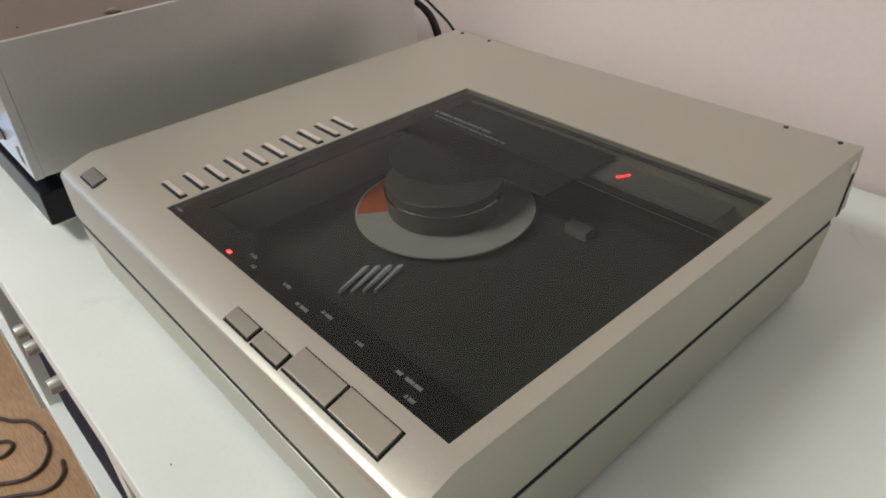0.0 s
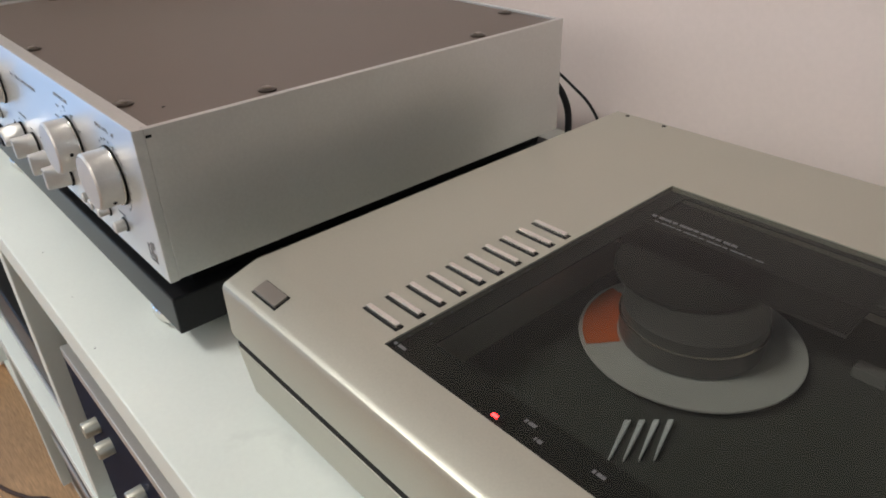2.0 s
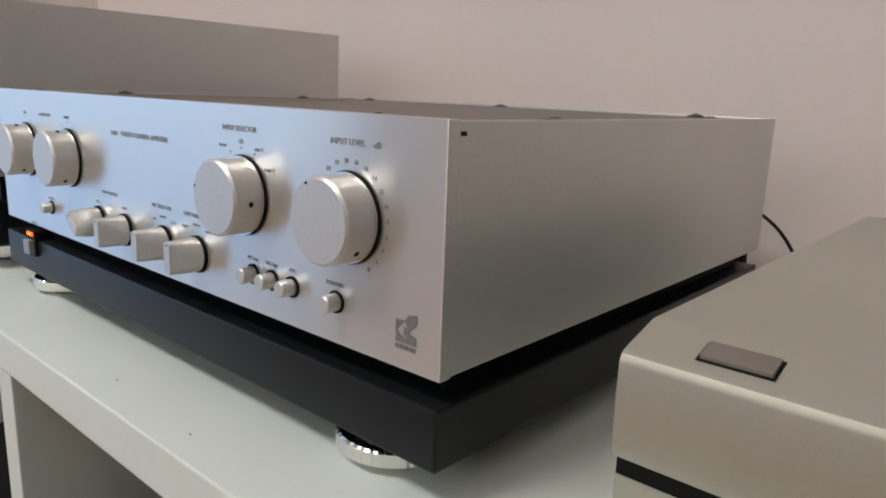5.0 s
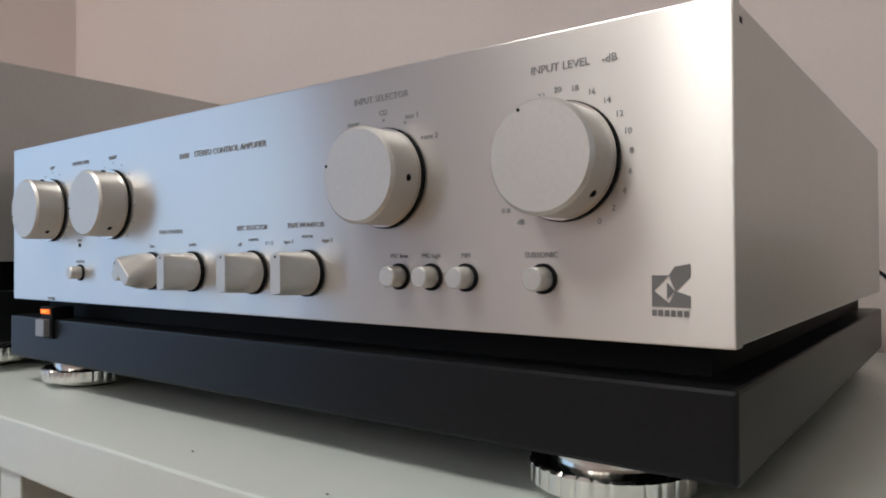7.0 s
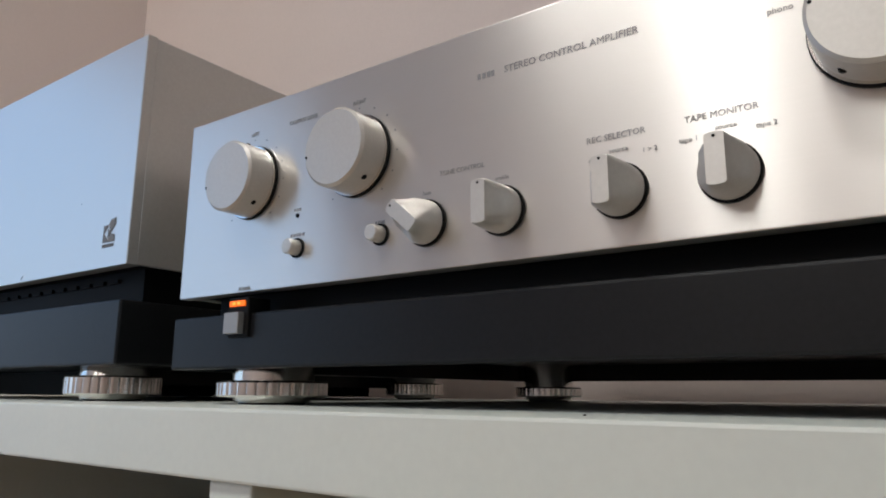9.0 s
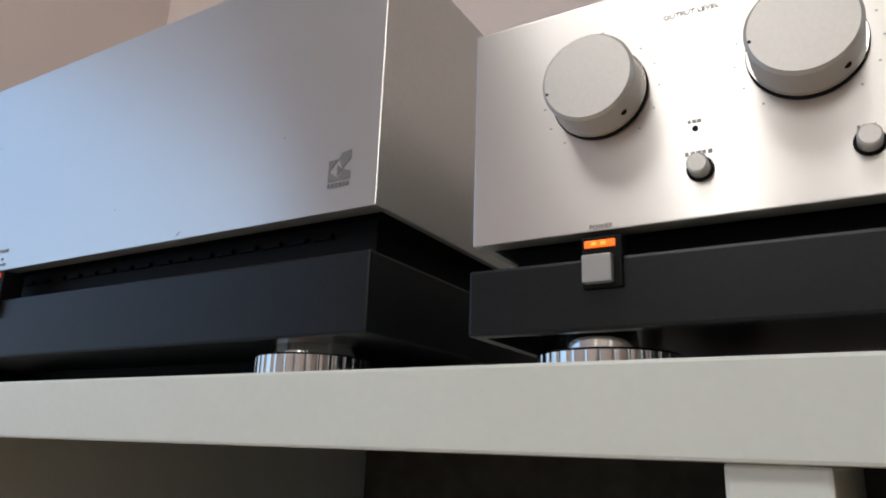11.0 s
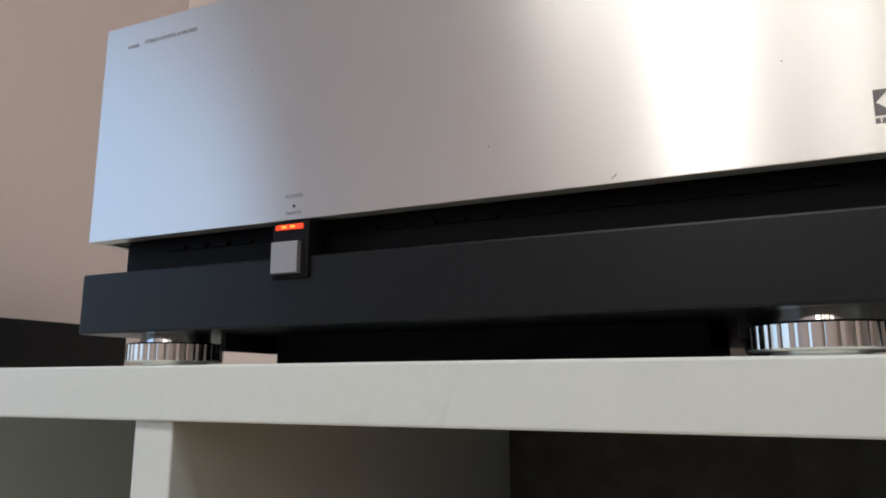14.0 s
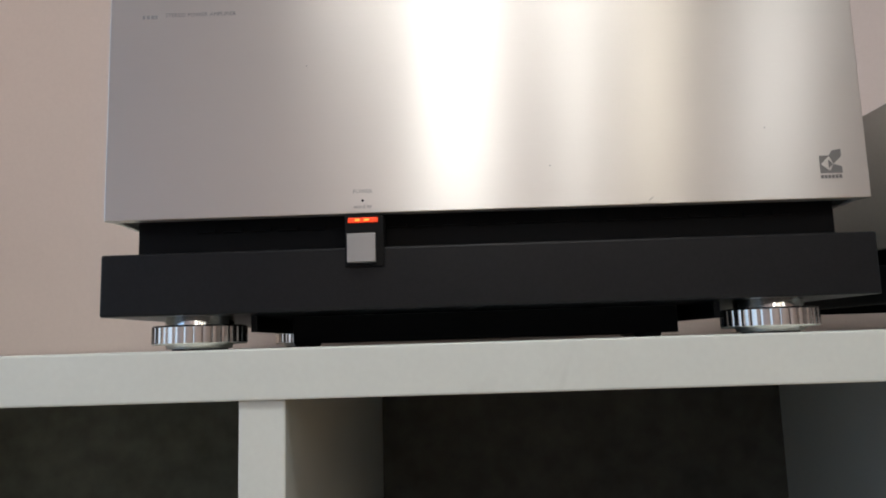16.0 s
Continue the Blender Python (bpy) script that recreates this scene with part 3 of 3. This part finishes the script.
MARKS = ((-0.6386, 0.0822, 0.0012, 0.0010), (-0.6983, 0.1047, 0.0004, 0.0), (-0.8460, 0.1730, 0.0003, 0.0), (-0.5669, 0.1239, 0.0003, 0.0))
badge(powa, -0.5358, -0.5226, 0.0880, 0.1091, QY)
for x, z, half, lean in MARKS:
    bm = prism([(x - half, z - lean - 0.0003), (x + half, z + lean - 0.0003), (x + half, z + lean + 0.0003), (x - half, z - lean + 0.0003)], QY - 0.0002, QY, "y")
    hang(part("scratch", bm, M_INK, None), powa)

# ---- the disc player ----
CX0, CX1, CYF, CYB, CZ = 0.0698, 0.4195, 0.0045, 0.353, 0.0923
GX0, GX1, GY0, GY1 = 0.1765, 0.4097, 0.0310, 0.2634
cdp = empty("disc_player", (0.25, 0.18, 0), "champagne silver top-loading compact disc player with a smoked lid", "disc player", "hi-fi components on the shelf")
EDGE_Z, BEV_Y, GR1, GR0, LOW = 0.0868, 0.0265, 0.0510, 0.0448, 0.008
# upper shell, cut round the smoked window: front strip, left, back and right strips
shell = bmesh.new()
prof = [(CYF + 0.001, GR1), (CYF, GR1 + 0.004), (CYF, EDGE_Z - 0.0045), (CYF + 0.0003, EDGE_Z - 0.0028), (CYF + 0.0011, EDGE_Z - 0.0013), (CYF + 0.0024, EDGE_Z - 0.0004), (CYF + 0.0042, EDGE_Z + 0.0002), (BEV_Y, CZ), (GY0, CZ), (GY0, GR1)]


def add(bm, other):
    me = bpy.data.meshes.new("tmp")
    other.to_mesh(me)
    other.free()
    bm.from_mesh(me)
    bpy.data.meshes.remove(me)


add(shell, prism(prof, CX0, CX1, "x"))
add(shell, box(CX0, GX0, GY0, CYB, GR1, CZ))
add(shell, box(GX0, CX1, GY1, CYB, GR1, CZ))
add(shell, box(GX1, CX1, GY0, GY1, GR1, CZ))
bmesh.ops.remove_doubles(shell, verts=shell.verts[:], dist=1e-5)
hang(part("upper_shell", shell, M_CD, None, "", True, sharp=19.5), cdp)
hang(part("groove", box(CX0 + 0.0015, CX1 - 0.0015, CYF + 0.0018, CYB - 0.014, GR0 - 0.001, GR1 + 0.001), M_DARK, None), cdp)
low = prism([(CYF + 0.001, GR0), (CYB - 0.012, GR0), (CYB - 0.030, LOW), (CYF + 0.006, LOW)], CX0 + 0.001, CX1 - 0.001, "x", 0.0008)
hang(part("lower_shell", low, M_CD, None), cdp)
for fx in (CX0 + 0.04, CX1 - 0.04):
    for fy in (0.045, 0.29):
        hang(part("foot", lathe([(0.012, 0), (0.014, 0.003), (0.014, LOW + 0.001)], 28, at=(fx, fy, 0)), M_RUBBER, None, "", True), cdp)
# hinge line and pivot on the sides
for hx in (CX0 - 0.0006, CX1 - 0.0004):
    hang(part("hinge_pivot", prism([(CYB - 0.010 + 0.004 * math.cos(i * math.pi / 10), CZ - 0.009 + 0.004 * math.sin(i * math.pi / 10)) for i in range(20)], hx, hx + 0.001, "x"), M_CHROME, None), cdp)
    hang(part("hinge_gap", prism([(CYB - 0.013, GR1 - 0.001), (CYB - 0.009, GR1 - 0.001), (CYB - 0.0035, CZ - 0.016), (CYB - 0.0065, CZ - 0.016)], hx + 0.0002, hx + 0.0008, "x"), M_DARK, None), cdp)
for hx in (CX0 + 0.012, CX1 - 0.012, CX0 + 0.045, CX1 - 0.045):
    hang(part("lid_plug", lathe([(0.0016, 0), (0.0016, 0.0004)], 12, at=(hx, CYB - 0.004, CZ)), M_DARK, None), cdp)
# interior
M_INSIDE = material("dark_grey_interior", (0.070, 0.076, 0.068), 0.6, grain=0.03, grain_scale=60)
M_INSIDE2 = material("mid_grey_interior", (0.19, 0.19, 0.185), 0.5, grain=0.05, grain_scale=300)
M_CLAMP = material("grey_clamp_plastic", (0.085, 0.085, 0.083), 0.35, grain=0.05)
M_BLACKPRINT = material("black_printed_border", (0.022, 0.023, 0.021), 0.45)
WELL = 0.0540
hang(part("well_floor", box(GX0 - 0.004, GX1 + 0.004, GY0 - 0.004, GY1 + 0.004, GR1 + 0.0012, WELL), M_INSIDE, None, "dark grey disc well"), cdp)
DX, DY = 0.2473, 0.1753
M_LABEL = material("disc_label_white", (0.60, 0.59, 0.57), 0.35, grain=0.03)
# near-white, non-metallic: the brightness of the well's glints as plain colour
M_GLINT = material("pale_glint", (0.90, 0.92, 0.96), 0.3, 0.0)
M_ORANGE = material("disc_label_orange", (0.72, 0.15, 0.03), 0.4)
disc = tagged(finish(lathe([(0.0568, WELL + 0.004), (0.0570, WELL + 0.0046), (0.0568, WELL + 0.0052)], 72, at=(DX, DY, 0)), "compact_disc", M_LABEL, None, "", True), "silver-white compact disc lying in the player", "disc")
hub = lathe([(0.0185, WELL + 0.001), (0.0185, WELL + 0.0039)], 40, at=(DX, DY, 0))
hang(part("spindle", hub, M_INSIDE2, None, "", True), cdp)
bm = bmesh.new()
n = 14
for i in range(n):
    a0, a1 = radians(-188 + i * 62 / n), radians(-188 + (i + 1) * 62 / n)
    quad = [bm.verts.new((DX + r * math.cos(a), DY + r * math.sin(a), WELL + 0.0055)) for r, a in ((0.037, a0), (0.0550, a0), (0.0550, a1), (0.037, a1))]
    bm.faces.new(quad)
ob = part("label_print", bm, M_ORANGE, disc, "orange print on the label")
clamp = lathe([(0.0360, WELL + 0.0062), (0.0366, WELL + 0.010), (0.0362, WELL + 0.0255), (0.0345, WELL + 0.0268)], 64, at=(DX, DY, 0))
hang(part("disc_clamp", clamp, M_CLAMP, None, "dark round disc clamp", True), cdp)
hang(part("clamp_ring", lathe([(0.0363, WELL + 0.0185), (0.0375, WELL + 0.0193), (0.0363, WELL + 0.0201)], 64, at=(DX, DY, 0)), M_CHROME, None, "thin bright ring", True), cdp)
# glowing bead added in place of a red LED's reflection on the clamp
bm = bmesh.new()
bmesh.ops.create_icosphere(bm, subdivisions=2, radius=0.0013, matrix=Matrix.Translation((DX - 0.0345, DY - 0.012, WELL + 0.017)) @ Matrix.Diagonal((1, 1, 2.2, 1)))
hang(part("red_reflection", bm, M_RED_DIM, None, "small spot of red lamp light"), cdp)
arm = lathe([(0.0400, CZ - 0.0105), (0.0400, CZ - 0.0085)], 48, at=(DX - 0.017, DY + 0.022, 0))
hang(part("clamp_cover", arm, M_BLACKPRINT, None, "", True), cdp)
hang(part("clamp_bridge", box(GX0 + 0.004, GX0 + 0.135, 0.1958, GY1 - 0.002, CZ - 0.0105, CZ - 0.0085), M_BLACKPRINT, None), cdp)
# four tapered pale strips shaped like the streaks of reflected light in the well
for i in range(4):
    fx, fy = 0.2603 + i * 0.0044, 0.1030 + i * 0.0048
    ux, uy = 0.0010, 0.0011
    fin = prism([(fx - ux, fy - uy), (fx + ux, fy + uy), (fx + 0.008 + ux * 0.25, fy - 0.025 + uy * 0.25), (fx + 0.008 - ux * 0.25, fy - 0.025 - uy * 0.25)], WELL + 0.0005, WELL + 0.0030, "z", 0.0003)
    hang(part("glint_strip", fin, M_GLINT, None, "thin pale strip standing in for a glint in the disc well"), cdp)
hang(part("latch", box(0.3157, 0.3314, 0.2092, 0.2178, WELL, WELL + 0.006, 0.0006), M_INSIDE2, None), cdp)
hang(part("display_panel", box(0.2832, 0.3914, 0.2379, 0.2623, CZ - 0.014, CZ - 0.012, 0.0004), M_INSIDE2, None, "grey display panel"), cdp)
hang(part("display_segment", prism([(0.3243, 0.2448), (0.3255, 0.2442), (0.3296, 0.2518), (0.3285, 0.2524)], CZ - 0.0118, CZ - 0.0112, "z"), M_RED, None, "glowing red digit"), cdp)
# smoked window with printed border
win = hang(part("smoked_window", box(GX0 + 0.0004, GX1 - 0.0004, GY0 + 0.0004, GY1 - 0.0004, CZ - 0.0034, CZ - 0.0006), M_SMOKE, None, "dark smoked acrylic window", mats=(M_CLEAR,)), cdp)
for p in win.data.polygons:
    p.material_index = 0 if p.normal.z > 0.9 else 1
win.visible_shadow = False
bord = bmesh.new()
bz0, bz1 = CZ - 0.0046, CZ - 0.0038
box(GX0, GX1, GY0, GY0 + 0.020, bz0, bz1, bm=bord)
box(GX0, GX0 + 0.012, GY0 + 0.020, GY1, bz0, bz1, bm=bord)
box(GX0 + 0.012, GX1, GY1 - 0.004, GY1, bz0, bz1, bm=bord)
box(GX0 + 0.012, GX1, 0.2159, 0.2226, bz0, bz1, bm=bord)
hang(part("window_border", bord, M_BLACKPRINT, None), cdp)
M_PRINT = material("pale_grey_print", (0.13, 0.13, 0.128), 0.6)
tz = CZ - 0.0004


def top_bars(x0, x1, y0, y1, n):
    bm = bmesh.new()
    step = (x1 - x0) / n
    for i in range(n):
        box(x0 + i * step, x0 + i * step + step * (0.6 + 0.3 * ((i * 5) % 3) / 2), y0, y1, tz - 0.0002, tz, bm=bm)
    hang(part("small_print", bm, M_PRINT, None), cdp)


top_bars(0.1898, 0.2439, 0.2202, 0.2226, 12)
top_bars(0.1947, 0.2606, 0.2154, 0.2168, 14)
for x0, x1, y in ((0.1785, 0.1868, 0.0347), (0.2517, 0.2576, 0.0409), (0.2606, 0.2645, 0.0362), (0.2852, 0.2911, 0.0395), (0.3019, 0.3117, 0.0357), (0.3157, 0.3235, 0.0405), (0.3422, 0.3471, 0.0395), (0.3678, 0.3845, 0.0405), (0.3806, 0.3865, 0.0343)):
    top_bars(x0, x1, y, y + 0.0017, 3)
hang(part("play_lamp", prism([(0.2404, 0.0341), (0.2434, 0.0341), (0.2434, 0.0356), (0.2404, 0.0356)], tz - 0.0002, tz + 0.0001, "z"), M_RED, None, "small spot of red lamp light"), cdp)
# ten slim keys beside the window
for i in range(10):
    ky = 0.0430 + i * 0.01345
    hang(part("key_well", box(0.1476, 0.1732, ky - 0.0027, ky + 0.0024, CZ - 0.002, CZ + 0.0003), M_DARK, None), cdp)
    hang(part("track_key", box(0.1484, 0.1718, ky - 0.0013, ky + 0.0017, CZ - 0.001, CZ + 0.0020, 0.0004), M_KEY, None, "slim silver key"), cdp)
    top_bars(0.1790, 0.1802, ky - 0.0006, ky + 0.0006, 1)


# keys on the sloping front strip
def strip_z(y):
    return EDGE_Z + (CZ - EDGE_Z) * (y - CYF - 0.003) / (BEV_Y - CYF - 0.003)


def strip_key(name, x0, x1, y0, y1, label, rise=0.0016):
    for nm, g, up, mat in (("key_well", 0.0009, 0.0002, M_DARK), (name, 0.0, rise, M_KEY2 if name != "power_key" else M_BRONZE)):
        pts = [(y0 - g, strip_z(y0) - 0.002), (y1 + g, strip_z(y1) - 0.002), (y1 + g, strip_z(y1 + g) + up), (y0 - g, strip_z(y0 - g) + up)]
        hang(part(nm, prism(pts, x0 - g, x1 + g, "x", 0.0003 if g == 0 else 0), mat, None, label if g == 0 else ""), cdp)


strip_key("power_key", 0.0915, 0.1125, 0.0120, 0.0200, "small dark power key")
strip_key("function_key", 0.2833, 0.3037, 0.0098, 0.0165, "narrow silver key")
strip_key("function_key", 0.3070, 0.3278, 0.0098, 0.0165, "narrow silver key")
strip_key("wide_key", 0.3305, 0.3612, 0.0110, 0.0225, "wide silver key")
strip_key("wide_key", 0.3630, 0.3940, 0.0110, 0.0228, "wide silver key")

# ---- cables behind the preamplifier ----
for pts, r in (([(-0.066, 0.3630, 0.100), (-0.060, 0.392, 0.094), (-0.044, 0.410, 0.079), (-0.031, 0.414, 0.060), (-0.026, 0.414, 0.030), (-0.024, 0.412, 0.0036)], 0.0034),
               ([(-0.085, 0.3630, 0.100), (-0.075, 0.395, 0.092), (-0.056, 0.418, 0.078), (-0.040, 0.424, 0.058), (-0.034, 0.424, 0.030), (-0.032, 0.422, 0.0032)], 0.0030),
               ([(-0.060, 0.3630, 0.104), (-0.046, 0.404, 0.094), (-0.023, 0.411, 0.080), (0.003, 0.413, 0.060), (0.018, 0.412, 0.034), (0.026, 0.410, 0.0016)], 0.0014)):
    tagged(tube("cable", pts, r, M_RUBBER), "black audio cable running up behind the amplifier", "cable")

# ---- black component left of the power amplifier ----
blk = empty("black_component", (-1.34, 0.25, 0), "low black hi-fi component on the shelf", "component", "hi-fi components on the shelf")
hang(part("body", box(-1.388, -1.302, 0.03, 0.33, 0.008, 0.059, 0.002), M_BASE, None), blk)
for fx in (-1.370, -1.320):
    for fy in (0.06, 0.30):
        hang(part("foot", lathe([(0.012, 0), (0.012, 0.009)], 20, at=(fx, fy, 0)), M_RUBBER, None), blk)

# ---- components in the compartments below ----
M_OLIVE = material("olive_brown_paint", (0.17, 0.15, 0.10), 0.45, grain=0.05, grain_scale=500)
M_NAVY = material("dark_blue_fascia_glass", (0.007, 0.012, 0.028), 0.6, spec=0.05)
rec = empty("stereo_receiver", (-0.07, 0.16, MID), "brown-topped stereo receiver with a silver front in the bookcase", "receiver", "components in the bookcase")
RX0, RX1, RZ0, RZ1 = -0.300, 0.130, MID + 0.014, -0.150
hang(part("body", box(RX0, RX1, -0.016, 0.32, RZ0, RZ1, 0.002), M_OLIVE, None, "olive-brown metal body"), rec)
hang(part("fascia", box(RX0 - 0.003, RX1 + 0.003, -0.032, -0.0165, RZ0, RZ1 - 0.012, 0.001), M_NAVY, None, "dark blue glossy fascia"), rec)
hang(part("trim", box(RX0 - 0.003, RX1 + 0.003, -0.032, -0.0165, RZ1 - 0.0118, RZ1 + 0.001, 0.001), M_CASE, None, "silver trim strip"), rec)
for kx in (-0.238, -0.200, -0.122):
    hang(part("knob", lathe([(0.0085, 0.031), (0.0085, 0.045), (0.0078, 0.0465), (0.001, 0.0465)], 28, "-y", (kx, 0, RZ1 - 0.060)), M_CD, None, "silver cylinder knob", True), rec)
for fx in (RX0 + 0.04, RX1 - 0.04):
    for fy in (0.04, 0.30):
        hang(part("foot", lathe([(0.016, MID), (0.016, RZ0 + 0.001)], 20, at=(fx, fy, 0)), M_RUBBER, None), rec)
deck = empty("black_deck", (-0.6, 0.16, MID), "black hi-fi deck with a silver trim strip in the bookcase", "deck", "components in the bookcase")
hang(part("body", box(-0.835, -0.395, -0.030, 0.31, MID + 0.012, -0.285, 0.003), M_BASE, None), deck)
hang(part("trim", box(-0.833, -0.397, -0.033, -0.0302, MID + 0.016, MID + 0.030, 0.0006), M_CASE, None, "silver trim strip"), deck)
for fx in (-0.80, -0.43):
    for fy in (0.04, 0.30):
        hang(part("foot", lathe([(0.016, MID), (0.016, MID + 0.013)], 20, at=(fx, fy, 0)), M_RUBBER, None), deck)

LOWZ = FLOOR_Z + 0.026
for lx in (-0.865, -0.355):
    sub = empty("black_deck", (lx + 0.255, 0.16, LOWZ), "black hi-fi deck in the lower row of the bookcase", "deck", "components in the bookcase")
    hang(part("body", box(lx + 0.035, lx + 0.475, -0.03, 0.31, LOWZ + 0.012, LOWZ + 0.16, 0.003), M_BASE, None), sub)
    hang(part("trim", box(lx + 0.037, lx + 0.473, -0.033, -0.0302, LOWZ + 0.120, LOWZ + 0.150, 0.0006), M_CASE, None, "silver trim strip"), sub)
    for fx in (lx + 0.07, lx + 0.44):
        for fy in (0.0, 0.28):
            hang(part("foot", lathe([(0.016, LOWZ), (0.016, LOWZ + 0.013)], 20, at=(fx, fy, 0)), M_RUBBER, None), sub)

# ---- cables on the floor ----
M_BROWNCABLE = material("dark_brown_cable", (0.05, 0.025, 0.015), 0.5)
for way in (((-1.05, -0.17), (-0.894, -0.107), (-0.861, -0.077), (-0.80, -0.062)),
            ((-0.82, -0.24), (-0.718, -0.154), (-0.705, -0.11), (-0.737, -0.074), (-0.79, -0.064)),
            ((-0.72, -0.22), (-0.671, -0.146), (-0.645, -0.10), (-0.66, -0.071), (-0.70, -0.058)),
            ((-0.93, -0.25), (-0.86, -0.17), (-0.822, -0.121), (-0.80, -0.135), (-0.81, -0.18))):
    pts = [(x, y, FLOOR_Z + 0.005) for x, y in way]
    tagged(tube("cable", pts, 0.004, M_BROWNCABLE), "dark brown cable lying on the wooden floor", "cable")

# ---- crumbs on the shelf ----
for x, y in ((-0.125, -0.034), (-0.21, -0.03), (0.26, -0.03), (-0.05, -0.043)):
    bm = bmesh.new()
    bmesh.ops.create_icosphere(bm, subdivisions=1, radius=0.0005, matrix=Matrix.Translation((x, y, 0.0004)) @ Matrix.Diagonal((1.4, 1, 0.5, 1)))
    tagged(finish(bm, "crumb", M_RUBBER), "tiny dark crumb on the white shelf", "crumb")
